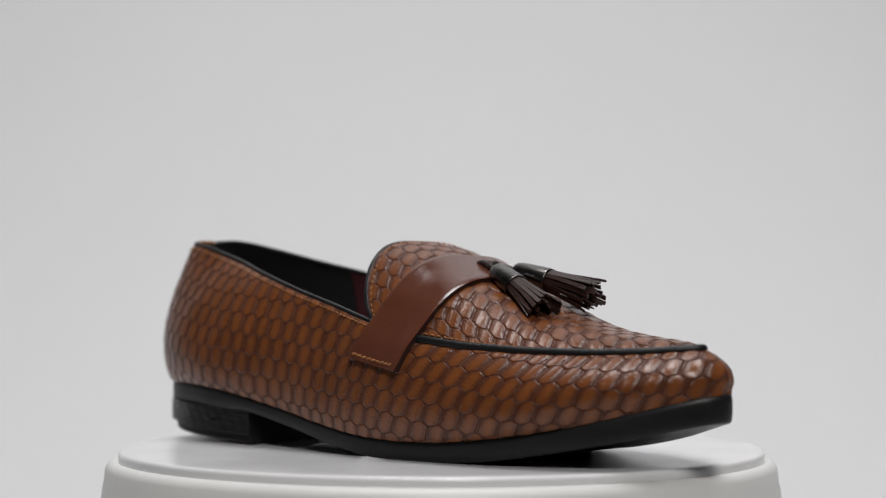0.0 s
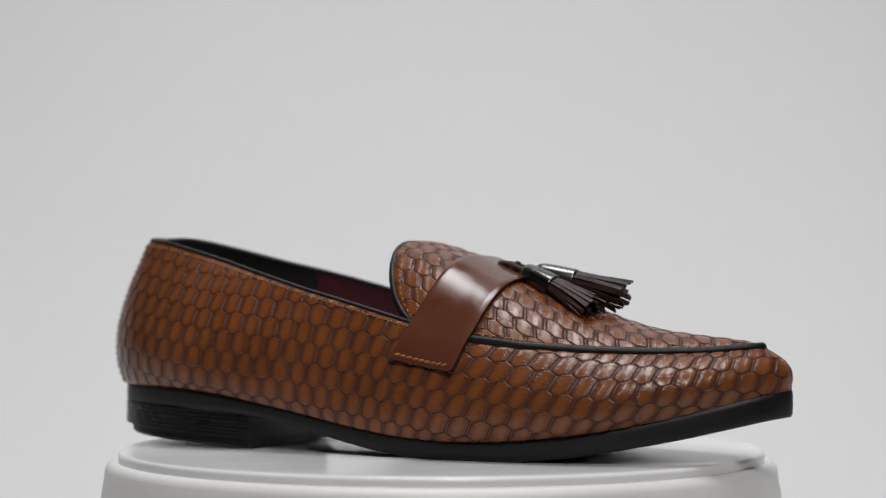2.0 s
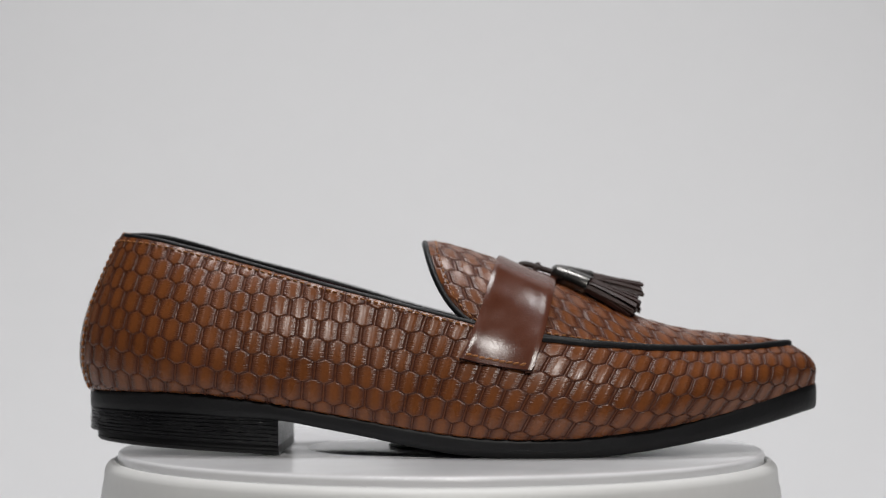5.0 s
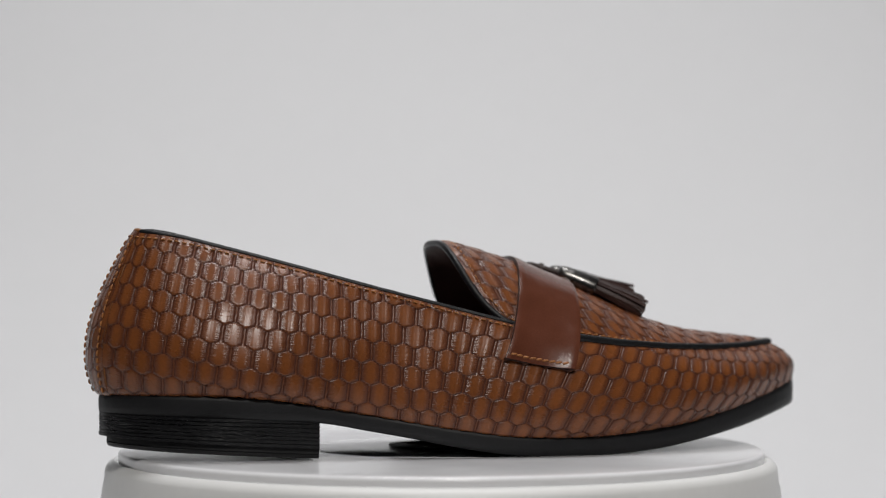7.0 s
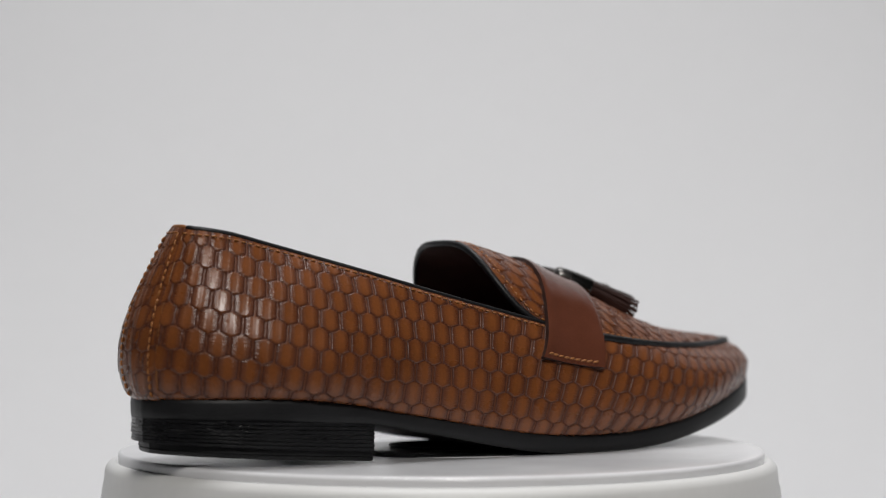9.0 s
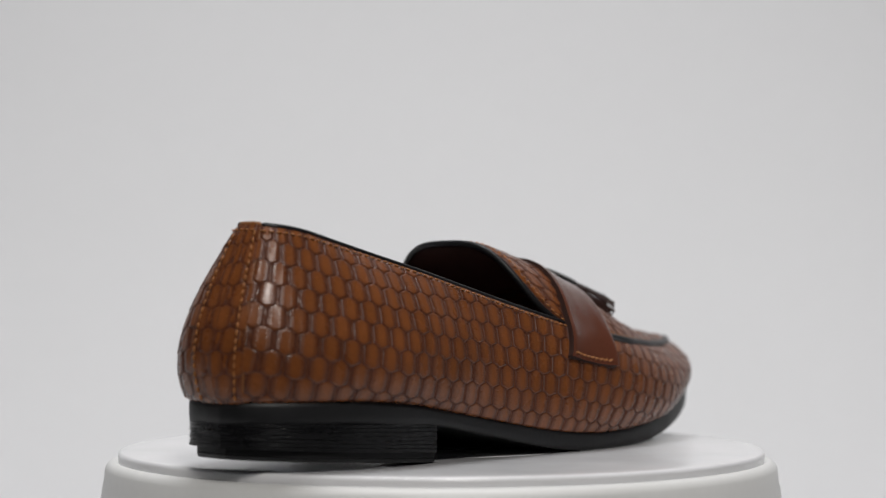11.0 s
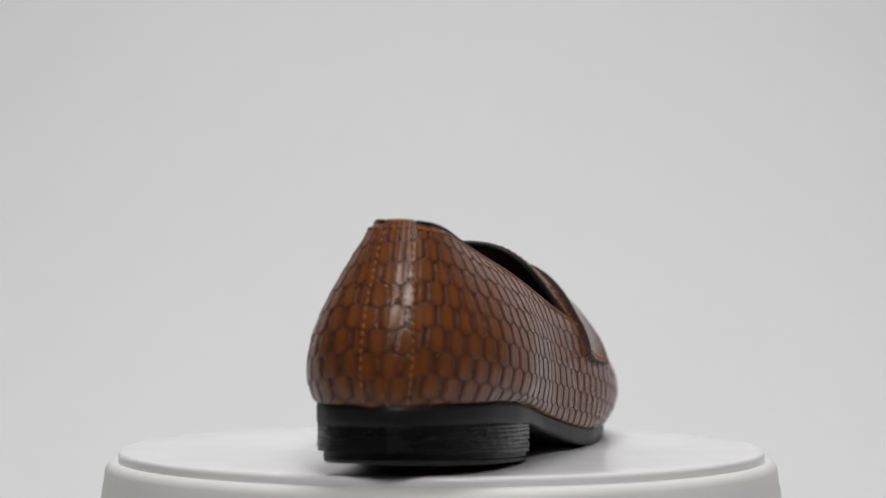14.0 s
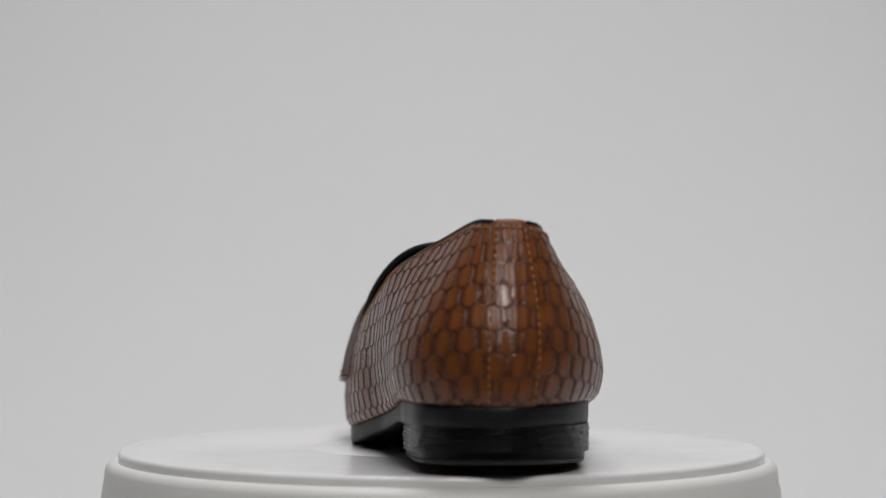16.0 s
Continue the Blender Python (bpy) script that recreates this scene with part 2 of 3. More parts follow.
LEFT = [(2, -2, 14, -3, 85.8, 8.6), (2.8, 6, 14.6, 2, 85.8, 9.4), (6, 17, 17, 5.5, 85.8, 9.8), (12.5, 24, 22, 8.5, 86.0, 9.6), (22, 29, 31, 12, 84.8, 9.4),
        (40, 32.3, 45, 18.5, 81.2, 9.4), (60, 33.5, 62, 27.5, 76.2, 8), (82, 35.5, 83, 36.4, 70.8, 5.6), (105, 40, 105, 41, 64.8, 4.4),
        (130, 48, 130, 45.5, 57.4, 4.5), (156, 53.6, 156, 49, 50.6, 4.5), (182, 53.5, 182, 50.5, 44.8, 5), (208, 48.5, 204, 46.5, 41.8, 6.5),
        (235, 38, 228, 36.5, 40, 8), (262, 25.5, 252, 25.5, 39.4, 8), (281, 15, 270, 14, 39.6, 6.5), (293, 7, 281, 6, 40.5, 5.5),
        (297.6, 2, 287, 1.2, 41, 5.6), (298.4, -1, 289.2, -1, 41.1, 5.7)]
WELT_X = [-5, 15, 44, 67, 89, 112, 134, 156, 178, 200, 221, 243, 264, 286, 300]
WELT_Z = [22.4, 22.6, 22.5, 20.4, 16.5, 12.4, 8.4, 5.4, 4.4, 5.2, 7.6, 11.0, 15.8, 22.0, 25.6]
UNDER_X = [-5, 82, 92, 103, 116, 134, 150, 165, 200, 221, 243, 264, 286, 300]
UNDER_Z = [15.2, 12.2, 10.0, 7.9, 5.6, 1.8, -1.0, -2.4, -2.4, -0.7, 2.8, 6.9, 12.4, 15.8]


def curve_at(x, xs, zs):
    """A smooth height line: the mean of the straight one over a short stretch."""
    x = np.asarray(x, float)
    return np.mean([np.interp(x + d, xs, zs) for d in np.linspace(-9, 9, 13)], axis=0)


def stations(side, count):
    return smooth_line(side, count)


COLS = 1150
loop_r, loop_l = stations(RIGHT, COLS), stations(LEFT, COLS)
ring = np.vstack([loop_l[::-1], loop_r[1:]])     # toe, left side, heel, right side, toe
MID = COLS - 1


def wall_point(st, h, inset=0.0):
    """Points of the upper's wall for station rows st, at the heights h (0 sole, 1 top)."""
    st, h = np.asarray(st), np.asarray(h)
    w = np.stack([st[:, 0], st[:, 1], curve_at(st[:, 0], WELT_X, WELT_Z)], 1)
    t = st[:, 2:5]
    k = 12
    closed = np.allclose(st[0, :2], st[-1, :2])
    line = np.vstack([st[-k - 1:-1, :2], st[:, :2], st[1:k + 1, :2]]) if closed else st[:, :2]
    d = np.gradient(line, axis=0)
    d /= np.maximum(np.linalg.norm(d, axis=1, keepdims=True), 1e-9)
    out = np.stack([d[:, 1], -d[:, 0], np.zeros(len(d))], 1)
    if not closed:
        out = np.pad(out, ((k, k), (0, 0)), "edge")
    out = np.stack([np.convolve(out[:, c], np.ones(2 * k + 1) / (2 * k + 1), "valid") for c in range(3)], 1)
    power = np.interp(st[:, 0], [25, 60, 230, 285], [0.74, 0.84, 0.84, 1.2])[:, None]
    full = np.interp(st[:, 0], [25, 60, 225, 260], [1.0, 0.65, 0.65, 1.0])[:, None]
    b = np.abs(np.sin(np.pi * h[None, :] ** power)) ** full * 0.97 + 0.06 * (1 - h)[None, :]
    p = w[:, None] + (t - w)[:, None] * h[None, :, None]
    return p + out[:, None] * (st[:, 5][:, None] * b - inset)[..., None]


def scale_relief(u, v, wide=8.4, row=8.1):
    """Embossed scales in rows: height, how far out of the groove (0 to 1), how near a scale's side (0 to 1)."""
    j0 = np.round(v / row)
    best = np.full(u.shape, 1e9)
    second = np.full(u.shape, 1e9)
    bx, by, sx, sy = (np.zeros(u.shape) for _ in range(4))
    for dj in (-1, 0, 1):
        j = j0 + dj
        shift = np.where(np.mod(j, 2) > 0.5, 0.5, 0.0)
        i0 = np.round(u / wide - shift)
        for di in (-1, 0, 1):
            cx, cy = (i0 + di + shift) * wide, j * row
            d = (u - cx) ** 2 + ((v - cy) * 1.22) ** 2
            closer = d < best
            nxt = (~closer) & (d < second)
            second = np.where(closer, best, np.where(nxt, d, second))
            sx, sy = np.where(closer, bx, np.where(nxt, cx, sx)), np.where(closer, by, np.where(nxt, cy, sy))
            best = np.where(closer, d, best)
            bx, by = np.where(closer, cx, bx), np.where(closer, cy, by)
    edge = (second - best) / (2 * np.maximum(np.hypot(sx - bx, sy - by), 1e-6))
    beside = np.abs(sy - by) < 0.1

    def soft(x):
        x = np.clip(x, 0, 1)
        return x * x * (3 - 2 * x)

    bar = np.where(beside, soft((0.42 - edge) / 0.24), 0)
    body = np.where(beside, soft((edge - 0.38) / 0.36), soft((edge + 0.04) / 0.36))
    across = np.abs(u - bx) / (wide / 2)
    height = 0.42 * body + 0.38 * bar + 0.26 * (1 - across ** 2) - 0.16 * (v - by) / row
    groove = np.maximum(body, bar)
    side = np.clip(soft((across - 0.15) / 0.75) * 0.9 + 0.35 * soft((np.abs(v - by) / row - 0.2) / 0.4), 0, 1)
    comb = body * soft((across - 0.1) / 0.35) * soft((edge - 0.3) / 0.3)
    side = np.where(bar > 0.5, 0.55, side)
    return height, groove, side, comb


def relief_mesh(name, g, u, v, fade, mat):
    """A leather surface over the grid g, embossed by the pattern's coordinates u, v (millimetres)."""
    nrm = normals(g)
    height, groove, side, comb = scale_relief(u, v)
    pos = g + nrm * (height * fade)[..., None]
    n, m = g.shape[:2]
    f = grid_faces(n, m)
    me = bpy.data.meshes.new(name)
    me.vertices.add(n * m)
    me.vertices.foreach_set("co", (pos / 1000).astype(np.float32).ravel())
    me.loops.add(len(f) * 4)
    me.loops.foreach_set("vertex_index", f.astype(np.int32).ravel())
    me.polygons.add(len(f))
    me.polygons.foreach_set("loop_start", np.arange(0, len(f) * 4, 4, dtype=np.int32))
    me.update(calc_edges=True)
    me.polygons.foreach_set("use_smooth", np.ones(len(f), bool))
    for key, val in (("groove", groove), ("side", side), ("comb", comb)):
        me.attributes.new(key, "FLOAT", "POINT").data.foreach_set("value", val.astype(np.float32).ravel())
    uv = me.uv_layers.new(name="UVMap")
    flat = np.stack([u.ravel(), v.ravel()], 1) / 1000
    uv.data.foreach_set("uv", flat[f.ravel()].astype(np.float32).ravel())
    me.materials.append(mat)
    return me


shoe = tagged(new("loafer"), "tan scale-embossed leather tassel loafer with brown strap and black sole", "shoe")
HB = 2.4     # the plate's top lies so far (mm) below the shoe space's zero


def build_upper():
    rows = 150
    h = np.linspace(0, 1, rows)
    g = wall_point(ring, h)
    # soft dents where the quarters have been flexed
    x, z = g[..., 0], g[..., 2]
    dent = np.sin(x / 8.5 + z / 11) * np.sin(z / 13 - x / 31 + 0.6) + 0.6 * np.sin(x / 5.1 - z / 8)
    where = np.clip((x - 18) / 25, 0, 1) * np.clip((150 - x) / 40, 0, 1) * np.sin(np.pi * h)[None] ** 0.7
    g = g + normals(g) * (0.34 * dent * where)[..., None]
    mid = g[:, 52]
    along = np.concatenate([[0], np.cumsum(np.linalg.norm(np.diff(mid, axis=0), axis=1))])
    along = along - along[MID]
    up = np.concatenate([np.zeros((len(g), 1)), np.cumsum(np.linalg.norm(np.diff(g, axis=1), axis=2), axis=1)], 1)
    u = np.repeat(along[:, None], rows, 1)
    v = up + g[:, :1, 2] + 0.14 * np.abs(u)
    run = np.abs(u)
    lean = 0.08 + 0.72 * np.clip((run - 130) / 130, 0, 1)
    run = np.minimum(run, 190) + 0.86 * np.maximum(run - 190, 0) - lean * (up - 20)
    u = np.where(np.repeat(along[:, None], rows, 1) < 0, -run, run)
    fade = np.clip(np.minimum(h / 0.02, (1 - h) / 0.05), 0, 1)[None] * np.ones((len(g), 1))
    ends = np.minimum(np.arange(len(g)), np.arange(len(g))[::-1])
    fade = fade * np.clip((ends - 2) / 8, 0, 1)[:, None]
    part("upper", relief_mesh("upper", g, u, v, fade, LEATHER), shoe)
    nrm = normals(g)

    # the strip up the back of the heel, sewn on top
    a, b = MID - np.searchsorted(-along[:MID + 1][::-1], 11.0), MID + np.searchsorted(along[MID:], 11.0)
    gs = g[a:b + 1, :] + nrm[a:b + 1, :] * 0.5
    us, vs = u[a:b + 1] + 3.1, up[a:b + 1] + 25.6
    strip = relief_mesh("heel_strip", gs, us, vs, 0.5 * fade[a:b + 1], LEATHER)
    back = part("heel_strip", strip, shoe, "sewn strip of the same scaled leather up the heel")
    for k in (a + 7, b - 7):
        sel = g[k, 3:147]
        line = sel + nrm[k, 3:147] * 1.2
        stitches("stitching", line - nrm[k, 3:147] * 0.1, nrm[k, 3:147], shoe, length=2.2, pitch=2.9, radius=0.4)
    edge_r, edge_l = b, a
    for k in (edge_l, edge_r):
        v2, f2 = tube((g[k, ::5] + nrm[k, ::5] * 0.25) / 1000, 0.0004, 6)
        part("strip_edge", mesh("strip_edge", v2, f2, TAN), shoe)

    # binding along the top line, and stitches under it
    top = g[:, -1]
    inward = -nrm[:, -4]
    inward[:, 2] = 0
    x = top[:, 0]
    first_l = np.argmax(x[:MID] < 165)
    last_r = MID + np.argmax(x[MID:] > 161)
    for name, i0, i1, mat, lab in (("topline_binding", first_l, edge_l, PIPING, "black bound edge"), ("topline_binding", edge_r, last_r, PIPING, "black bound edge"),
                                   ("heel_tab_edge", edge_l, edge_r, TAN, "folded tan leather edge")):
        line = top[i0:i1 + 1] + inward[i0:i1 + 1] * 1.0 + np.array([0, 0, 0.2])
        v2, f2 = tube(line[::5] / 1000, 0.00115, 10)
        part(name, mesh(name, v2, f2, mat), shoe, lab)
        sel = g[i0:i1 + 1, 144] + nrm[i0:i1 + 1, 144] * 0.8
        stitches("stitching", sel, nrm[i0:i1 + 1, 144], shoe, pitch=2.8)

    # lining: the inner face of the wall, black at the heel, burgundy before it
    inner = wall_point(ring, np.linspace(0.0, 0.995, 24), 2.2)
    xs = ring[:, 0]
    heel = np.where(xs < 74)[0]
    for name, i0, i1, mat in (("heel_lining", heel[0], heel[-1], LINING_BLACK), ("front_lining", np.argmax(xs < 250), heel[0], LINING),
                              ("front_lining", heel[-1], len(xs) - np.argmax(xs[::-1] < 250) - 1, LINING)):
        sub = inner[i0:i1 + 1:4]
        part(name, mesh(name, sub.reshape(-1, 3) / 1000, grid_faces(len(sub), 24), mat), shoe, "black textile lining" if mat is LINING_BLACK else "burgundy textile lining")

    # insole: spans from side to side a little above the sole
    n = 60
    r, l = stations(RIGHT, n), stations(LEFT, n)
    verts = []
    for q in np.linspace(0.02, 0.98, 9):
        p = r * (1 - q) + l * q
        verts.append(np.stack([p[:, 0] * 0.985 + 2, p[:, 1], curve_at(p[:, 0], WELT_X, WELT_Z) + 3.5], 1))
    verts = np.stack(verts, 1)
    part("insole", mesh("insole", verts.reshape(-1, 3) / 1000, grid_faces(n, 9), INSOLE), shoe, "dark padded insole")


def arch(x, q):
    """The top of the shoe over the instep and toe: x in mm, q from -1 (right edge) to 1 (left edge)."""
    right = np.array([s[2:5] for s in RIGHT[9:]])
    left = np.array([s[2:5] for s in LEFT[9:]])
    yr, zr = np.interp(x, right[:, 0], right[:, 1]), np.interp(x, right[:, 0], right[:, 2])
    yl, zl = np.interp(x, left[:, 0], left[:, 1]), np.interp(x, left[:, 0], left[:, 2])
    splay = np.clip((172 - np.asarray(x)) / 22, 0, 1)
    yl, yr = yl + 3.5 * splay, yr + 1.2 * splay
    ridge = np.mean([np.interp(x + d, [130, 139, 143, 152, 168, 190, 205, 218, 230, 244, 266, 280, 289, 300], [83.8, 83.7, 83.3, 81.2, 75.8, 66.8, 60.2, 54.8, 50.6, 47.0, 44.4, 43.2, 41.2, 40.6])
                     for d in np.linspace(-6, 6, 9)], axis=0)
    ridge = np.where(x > 283, np.minimum(ridge, 40.6 + (289 - x) * 0.42), ridge)
    a = q * np.pi / 2
    y = (yr + yl) / 2 + (yl - yr) / 2 * np.sign(q) * np.abs(np.sin(a)) ** 1.0
    s = np.clip(np.abs(np.sin(a)), 0, 1)
    base = zr * (1 - (q + 1) / 2) + zl * (q + 1) / 2
    z = base + (ridge - base) * np.maximum(1 - s ** np.where(q < 0, 3.1, 3.6), 0)
    return np.stack([x * np.ones_like(y), y, z], -1)


def build_apron():
    n, m = 440, 330
    q = np.linspace(-1, 1, m)
    start = 138.6 + 25 * np.where(q < 0, np.abs(q) ** 3.2, np.abs(q) ** 1.7)
    k = np.linspace(0, 1, n)
    x = start[None] + (289.2 - start[None]) * k[:, None]
    g = arch(x, np.repeat(q[None], n, 0))
    across = np.concatenate([np.zeros((n, 1)), np.cumsum(np.linalg.norm(np.diff(g, axis=1), axis=2), axis=1)], 1)
    across = across - across[:, m // 2:m // 2 + 1]
    u, v = x + 0.25 * across, across * 1.05 + 0.06 * x
    fade = np.clip(np.minimum((1 - np.abs(q)) / 0.04, 1), 0, 1)[None] * np.clip(k / 0.02, 0, 1)[:, None]
    part("apron", relief_mesh("apron", g, u, v, fade, LEATHER), shoe, "scaled leather apron and tongue")
    nrm = normals(g)
    # the tongue's underside
    under = (g - nrm * 2.4)[:150:4, ::5]
    part("tongue_lining", mesh("tongue_lining", under.reshape(-1, 3) / 1000, grid_faces(under.shape[0], under.shape[1]), TONGUE_LINING), shoe, "dark brown lining under the tongue")
    # bound edge of the tongue
    edge = g[0] - nrm[0] * 0.8
    v2, f2 = tube(edge[::2] / 1000, 0.0014, 10)
    part("tongue_binding", mesh("tongue_binding", v2, f2, PIPING), shoe, "black bound edge")
    stitches("stitching", g[12, 16:-16] + nrm[12, 16:-16] * 0.6, nrm[12, 16:-16], shoe, pitch=3.0)
    # piping along the apron's seam, round the toe
    i0 = np.argmax(x[:, 0] > 182.5)
    seam = np.vstack([g[i0:, 0], g[::-1, -1][:n - i0]])
    keep = np.concatenate([[True], np.linalg.norm(np.diff(seam, axis=0), axis=1) > 0.05])
    seam = seam[keep]
    seam = resample(seam, 220)
    seam = np.stack([np.convolve(np.pad(seam[:, c], 3, "edge"), np.ones(7) / 7, "valid") for c in range(3)], 1)
    cy = (seam[:, 1] + 1) * 0.02
    v2, f2 = tube((seam + np.array([0, 0, 0.2]) + np.stack([np.zeros(220), cy, np.zeros(220)], 1)) / 1000, 0.0018, 10)
    part("apron_piping", mesh("apron_piping", v2, f2, PIPING), shoe, "black piping round the apron")
    for col in (24, m - 25):
        stitches("stitching", g[i0:-8, col] + nrm[i0:-8, col] * 1.0, nrm[i0:-8, col], shoe, pitch=3.0, radius=0.45)


def build_strap():
    # sections of the shoe's surface under the strap, evened out
    xs = np.arange(148, 200, 1.0)
    h = np.linspace(0, 1, 60)
    gr, gl = wall_point(loop_r, h), wall_point(loop_l[::-1], h)[::-1]
    secs = []
    for x in xs:
        a = gr[np.argmin(np.abs(loop_r[:, 2] - x))][39:56]
        b = gl[np.argmin(np.abs(loop_l[:, 2] - x))][27:56]
        top = arch(np.full(61, x), np.linspace(-0.93, 0.93, 61))
        line = np.vstack([a, top, b[::-1]])
        line[:, 0] = x
        line = resample(line, 161)
        for _ in range(30):
            line[1:-1] = 0.25 * line[:-2] + 0.5 * line[1:-1] + 0.25 * line[2:]
        secs.append(line)
    secs = np.array(secs)
    na, nb = 150, 27
    a = np.linspace(0, 1, na)
    bow = np.sin(np.pi * a) ** 0.8
    lo = 152.6 + 16.0 * bow
    hi = 180.3 + 11.5 * bow
    b = np.linspace(0, 1, nb)
    g = np.zeros((na, nb, 3))
    for i in range(na):
        for j in range(nb):
            x = lo[i] + (hi[i] - lo[i]) * b[j]
            f = x - xs[0]
            k = int(f)
            r = f - k
            p = a[i] * 160
            c = min(int(p), 159)
            w = p - c
            near = secs[k, c] * (1 - w) + secs[k, c + 1] * w
            far = secs[k + 1, c] * (1 - w) + secs[k + 1, c + 1] * w
            g[i, j] = near * (1 - r) + far * r
    nrm = normals(g)
    nrm *= np.sign(nrm[na // 2, nb // 2, 2])
    roll = 1 - np.clip((np.abs(b - 0.5) - 0.42) / 0.08, 0, 1) ** 2 * 0.4
    # the ends stand a little hollow across their width, the edges off the shoe
    hollow = (0.35 + 0.65 * np.abs(1 - 2 * a) ** 1.5)[:, None] * (1.9 * (2 * b - 1) ** 2)[None, :]
    topg = g + nrm * (0.9 + 1.25 * roll[None, :] + hollow)[..., None]
    low = g - nrm * 0.3
    nv = na * nb
    verts = np.vstack([topg.reshape(-1, 3), low.reshape(-1, 3)]) / 1000
    faces = [tuple(f) for f in grid_faces(na, nb)]
    strap = part("strap", mesh("strap", verts[:nv], faces, STRAP), shoe, "smooth dark brown leather strap over the instep")
    # its cut edge, all round
    idx = [i * nb for i in range(na)] + [(na - 1) * nb + j for j in range(1, nb)] + [i * nb + nb - 1 for i in range(na - 2, -1, -1)] + [j for j in range(nb - 2, 0, -1)]
    ev = np.vstack([verts[:nv][idx], verts[nv:][idx]])
    m = len(idx)
    ef = [(i, (i + 1) % m, m + (i + 1) % m, m + i) for i in range(m)]
    part("strap_edge", mesh("strap_edge", ev, ef, STRAP_EDGE), strap, "dark painted cut edge")
    for i in (2, na - 3):
        stitches("stitching", topg[i, 1:-1], nrm[i, 1:-1], strap, length=2.6, pitch=2.7, radius=0.5, lean=0.25)


def build_sole():
    n = 300
    r, l = stations(RIGHT, n), stations(LEFT, n)
    loop = np.vstack([l[::-1], r[1:-1]])[:, :2]
    d = np.roll(loop, -1, 0) - np.roll(loop, 1, 0)
    d /= np.linalg.norm(d, axis=1, keepdims=True)
    out = np.stack([d[:, 1], -d[:, 0]], 1)
    for _ in range(6):
        out = (np.roll(out, 1, 0) + 2 * out + np.roll(out, -1, 0)) / 4
    top, low = curve_at(loop[:, 0], WELT_X, WELT_Z), curve_at(loop[:, 0], UNDER_X, UNDER_Z)

    def level(off, f, add=0.0):
        p = loop + out * off
        return np.column_stack([p, low + (top - low) * f + add])

    rings = [level(-5, 1, 0.3), level(0.2, 1, 0.5), level(0.9, 1.0, 0.1), level(1.1, 0.8), level(1.1, 0.45), level(0.9, 0.12), level(0.3, 0.0), level(-3, 0.0, 0.0)]
    m = len(loop)
    g = np.stack(rings, 1)
    faces = [tuple(f) for f in grid_faces(m, len(rings), True)]
    flat = g.reshape(-1, 3)
    last = len(rings) - 1
    # the tread: side to side below
    for i in range(n - 2):
        left, left2 = (n - 1 - i), (n - 2 - i)
        right, right2 = (n - 1 + i), (n + i)
        ids = [left % m, right % m, right2 % m, left2 % m]
        ids = list(dict.fromkeys(ids))
        if len(ids) > 2:
            faces.append(tuple(k * len(rings) + last for k in ids))
    part("outsole", mesh("outsole", flat / 1000, faces, RUBBER), shoe, "black rubber outsole")

    # heel block, stacked in thin layers with recessed joints, and an inset lift below that wears up towards the back
    k = [i for i in range(m) if loop[i, 0] < 82.0]
    pts, o = loop[k].copy(), out[k]
    left = pts[:, 1] > 0
    pts[:, 1] -= np.where(left, np.interp(pts[:, 0], [20, 82], [0, 2.6]), np.interp(pts[:, 0], [0, 8, 40, 60, 82], [0, 0.8, 1.2, 0, -1.3]))
    ztop = low[k] + 0.6
    joint = np.interp(pts[:, 0], [0, 82], [6.8, 1.6])
    tread = np.interp(pts[:, 0], [0, 82], [2.5, -1.9])
    rings = []
    layers = 7
    for q in range(layers):
        for f, off in ((0.0, 0.42), (0.1, 0.42), (0.18, 0.85), (0.9, 0.8), (0.97, 0.45)):
            f = (q + f) / layers
            wave = 0.16 * np.sin(pts[:, 0] * 0.21 + 3 * q) + 0.14 * np.sin(pts[:, 1] * 0.33 + 5 * q) + 0.1 * np.sin(pts[:, 0] * 0.9 + q)
            p = pts + o * (off + 0.6 * wave[:, None])
            rings.append(np.column_stack([p, joint + (ztop - joint) * f + wave * min(f, 1 - f) * 2.5]))

    def block(rings, name, mat, label):
        g = np.stack(rings, 1)
        a, b = g.shape[:2]
        f = [tuple(q) for q in grid_faces(a, b)]
        flat = g.reshape(-1, 3)
        for j in (0, b - 1):
            for i in range(a // 2 - 1):
                f.append((i * b + j, (a - 1 - i) * b + j, (a - 2 - i) * b + j, (i + 1) * b + j))
        f.append(tuple(j for j in range(b)) + tuple((a - 1) * b + j for j in range(b - 1, -1, -1)))
        me = mesh(name, flat / 1000, f, mat)
        me.polygons.foreach_set("use_smooth", [False] * len(me.polygons))
        return part(name, me, shoe, label)
    block(rings, "heel", HEEL, "stacked black heel with thin ridges")
    lift = []
    inset = np.interp(pts[:, 0], [0, 30, 82], [2.4, 1.2, 0.6])[:, None]
    for f, off in ((1.04, 0.0), (0.96, 0.1), (0.5, 0.25), (0.44, -0.15), (0.38, 0.2), (0.14, 0.0), (0.0, -0.7)):
        lift.append(np.column_stack([pts + o * (off - inset), tread + (joint - tread) * f]))
    block(lift, "heel_lift", RUBBER, "black rubber heel lift")


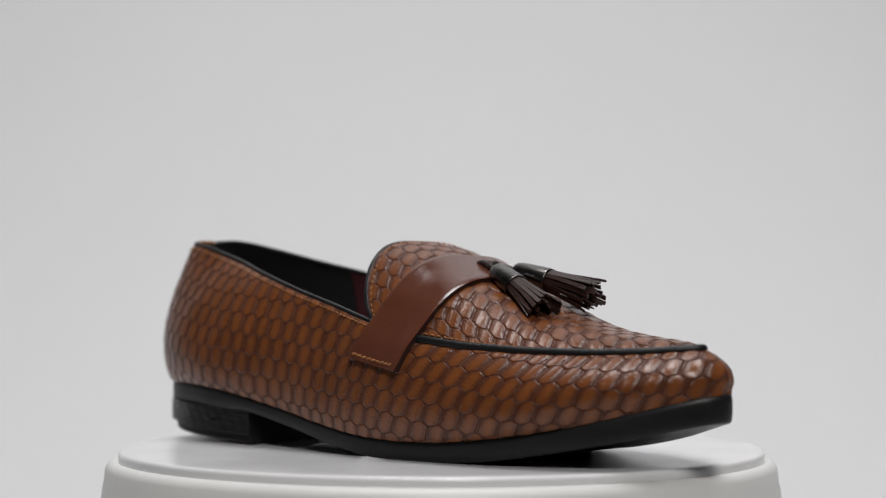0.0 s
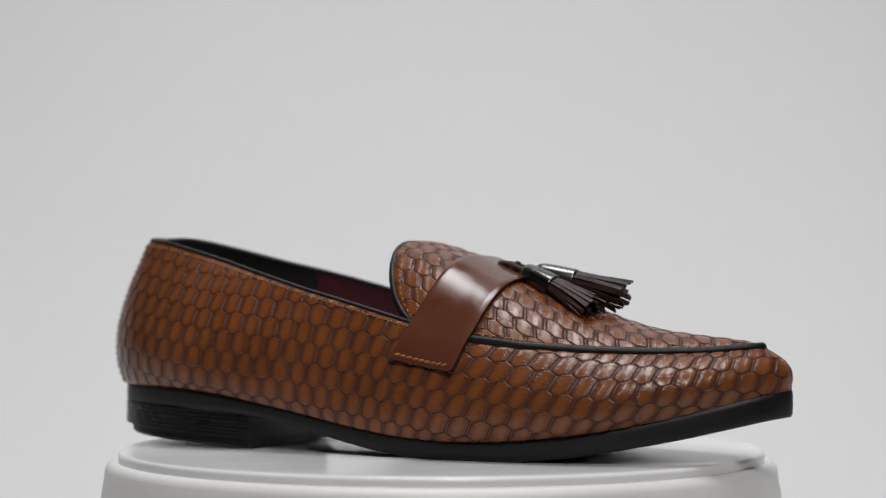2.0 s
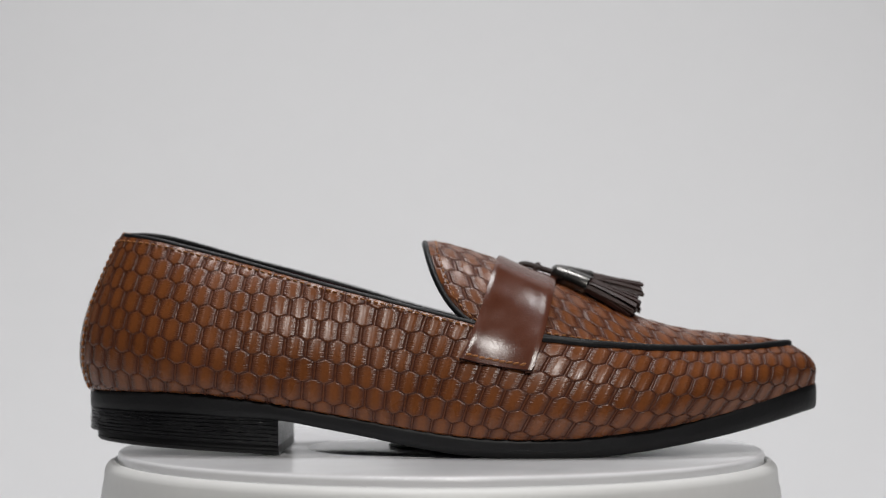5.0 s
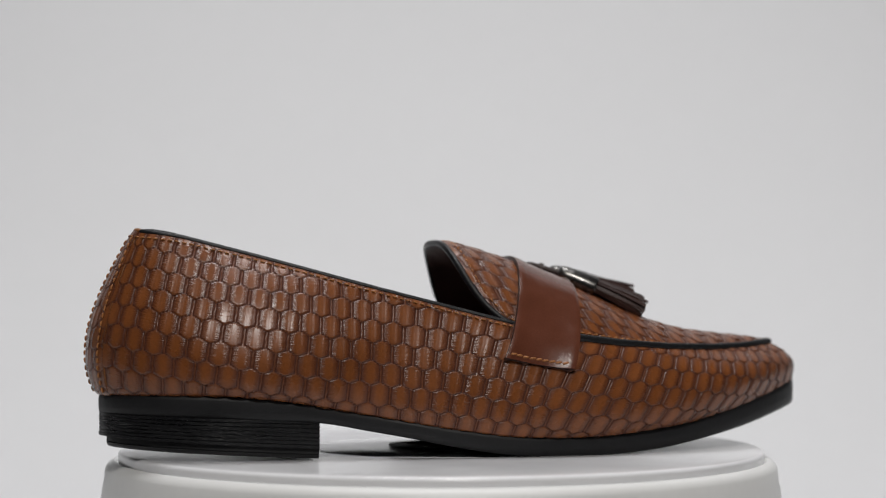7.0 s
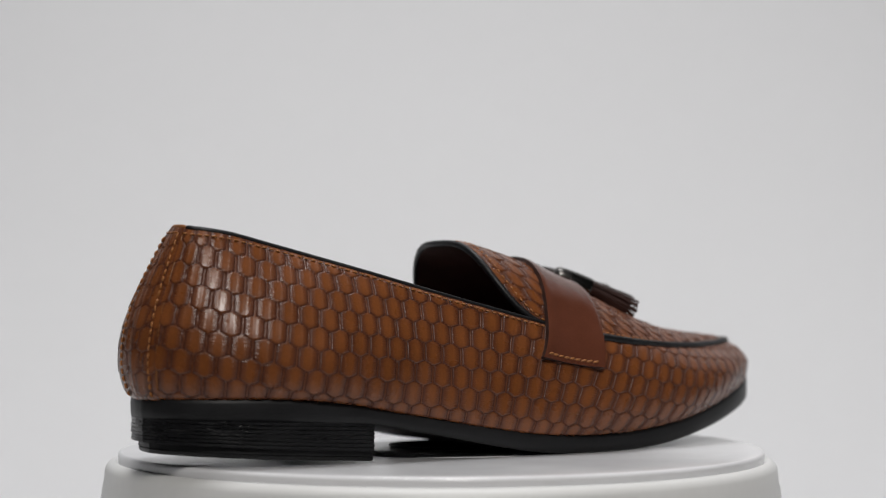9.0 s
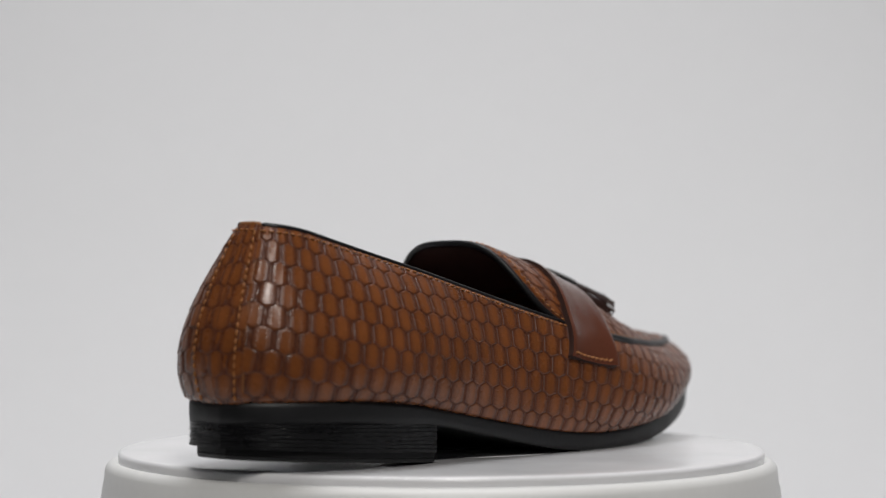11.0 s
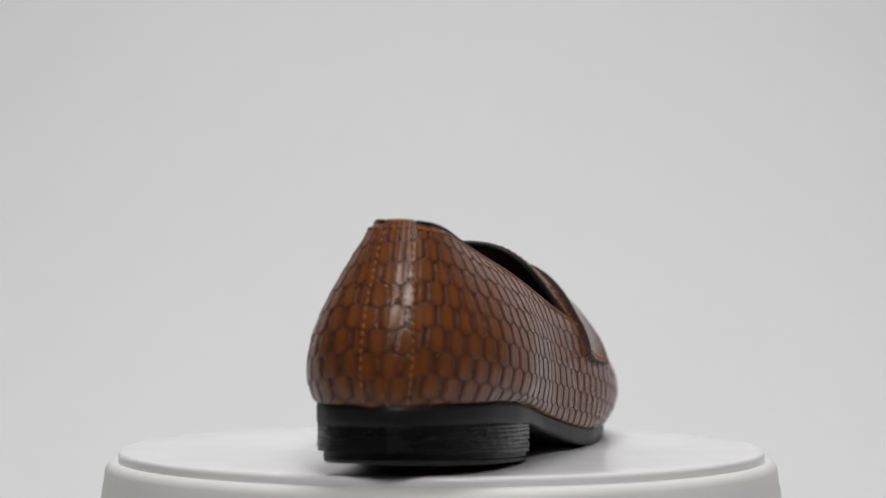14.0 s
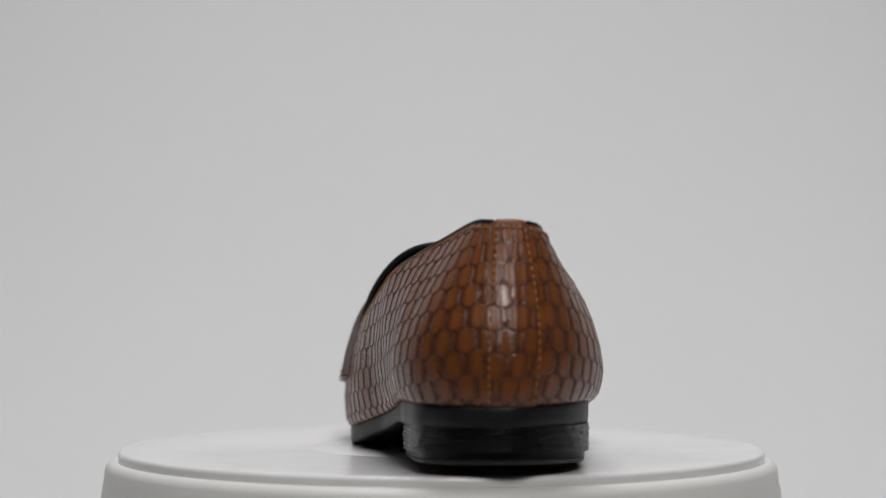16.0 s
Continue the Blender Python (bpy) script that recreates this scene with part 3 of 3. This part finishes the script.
def build_tassels():
    def one(base, aim, seed):
        rng = random.Random(seed)
        base, aim = Vector(base), Vector(aim).normalized()
        rot = aim.to_track_quat("X", "Z").to_matrix()
        # bell-shaped metal cap along x
        prof = [(-0.6, 1.8), (-0.3, 3.0), (0.6, 3.8), (2.5, 4.3), (6, 4.7), (11, 5.1), (15.6, 5.35), (16.2, 5.3), (16.2, 4.8), (8, 4.4)]
        v = []
        for x, r in prof:
            for k in range(28):
                a = 2 * math.pi * k / 28
                v.append((base + rot @ Vector((x, r * math.cos(a), r * math.sin(a) * 0.92))) / 1000)
        f = [tuple(q) for q in grid_faces(len(prof), 28, False, True)]
        f.append(tuple(range(28)))
        cap = part("tassel", mesh("tassel", v, f, GUNMETAL), shoe, "gunmetal bell cap with dark leather fringe")
        # fringe strips, fanned and bent
        for k in range(30):
            ring = 0 if k < 12 else 1
            a = 2 * math.pi * (k / 12.0 if ring == 0 else (k - 12) / 18.0) + rng.uniform(-0.2, 0.2)
            rad = 1.9 if ring == 0 else 3.9
            length = rng.uniform(22.5, 26)
            fan = rng.uniform(1.6, 4.2) if ring else rng.uniform(0.3, 1.8)
            wide = rng.uniform(0.75, 0.95)
            start = np.array([13.0, rad * math.cos(a), rad * math.sin(a)])
            sag = rng.uniform(0.0, 2.2)
            twist = a + rng.uniform(-0.25, 0.25)
            vs, steps = [], 7
            for i in range(steps):
                t = i / (steps - 1)
                c = start + np.array([length * t, fan * math.cos(a) * t ** 1.3 * 1.25, fan * math.sin(a) * t ** 1.3 * 0.75 - sag * t * t])
                tw = twist + 0.15 * t * rng.uniform(-1, 1)
                e = np.array([0, -math.sin(tw), math.cos(tw)]) * wide
                nn = np.array([0, math.cos(tw), math.sin(tw)]) * 0.32
                for s1, s2 in ((-1, -1), (1, -1), (1, 1), (-1, 1)):
                    vs.append(c + e * s1 + nn * s2)
            # keep every strip above the apron
            pts = []
            for p in vs:
                w = np.array(base + rot @ Vector(p))
                mid = arch(np.array([w[0]]), np.linspace(-0.97, 0.97, 41))
                ground = np.interp(w[1], mid[:, 1], mid[:, 2]) + 0.9 + rng.uniform(0, 0.25)
                w[2] = max(w[2], ground)
                pts.append(w / 1000)
            fs = [tuple(q) for q in grid_faces(steps, 4, False, True)] + [(3, 2, 1, 0), tuple(range(steps * 4 - 4, steps * 4))]
            part("fringe_strip", mesh("fringe_strip", pts, fs, FRINGE, False), cap)
        return cap

    right = one((191.5, -1.5, 70.6), (14.6, -4.6, -6.8), 3)
    left = one((191.8, 10.2, 70.9), (14.6, 2.0, -3.9), 8)
    # knotted cord that ties both to the strap
    for cap, line in ((right, [(177, 3.5, 73.6), (180, 3.2, 74.2), (184.5, 2.0, 73.0), (188, 0.4, 71.8), (192.4, -1.6, 70.4)]),
                      (left, [(177, 5.0, 73.6), (181, 5.6, 74.0), (185, 6.4, 73.0), (188.3, 8.4, 72), (192.4, 10.2, 70.8)])):
        v, f = tube(smooth_line(line, 24) / 1000, 0.0012, 8)
        part("cord", mesh("cord", v, f, CORD), cap, "dark leather cord")
    loop = [(184.5 + 0.9 * math.cos(a), 4.4 + 2.6 * math.sin(a), 72.3 + 1.5 * math.cos(a)) for a in np.linspace(0, 2 * math.pi, 24)]
    v, f = tube(np.array(loop[:-1]) / 1000, 0.0013, 8, True)
    part("knot", mesh("knot", v, f, CORD), right, "dark leather knot")


build_upper()
build_apron()
build_strap()
build_sole()
build_tassels()


def motions():
    """The plate turns at an even speed, and the shoe on it."""
    times = [i * 0.5 for i in range(33)]
    walk(plate_part, [(t, pose(0, 0, PLATE_Z, 0, 0, SPEED * (t - 7.5))) for t in times])
    rows = []
    for t in times:
        turn = SPEED * (t - 7.5)
        at = Matrix.Rotation(radians(turn), 3, "Z") @ SHOE_AT
        rows.append((t, pose(at.x, at.y, PLATE_Z + HB / 1000, 0, 0, SHOE_YAW + turn)))
    walk(shoe, rows)


motions()
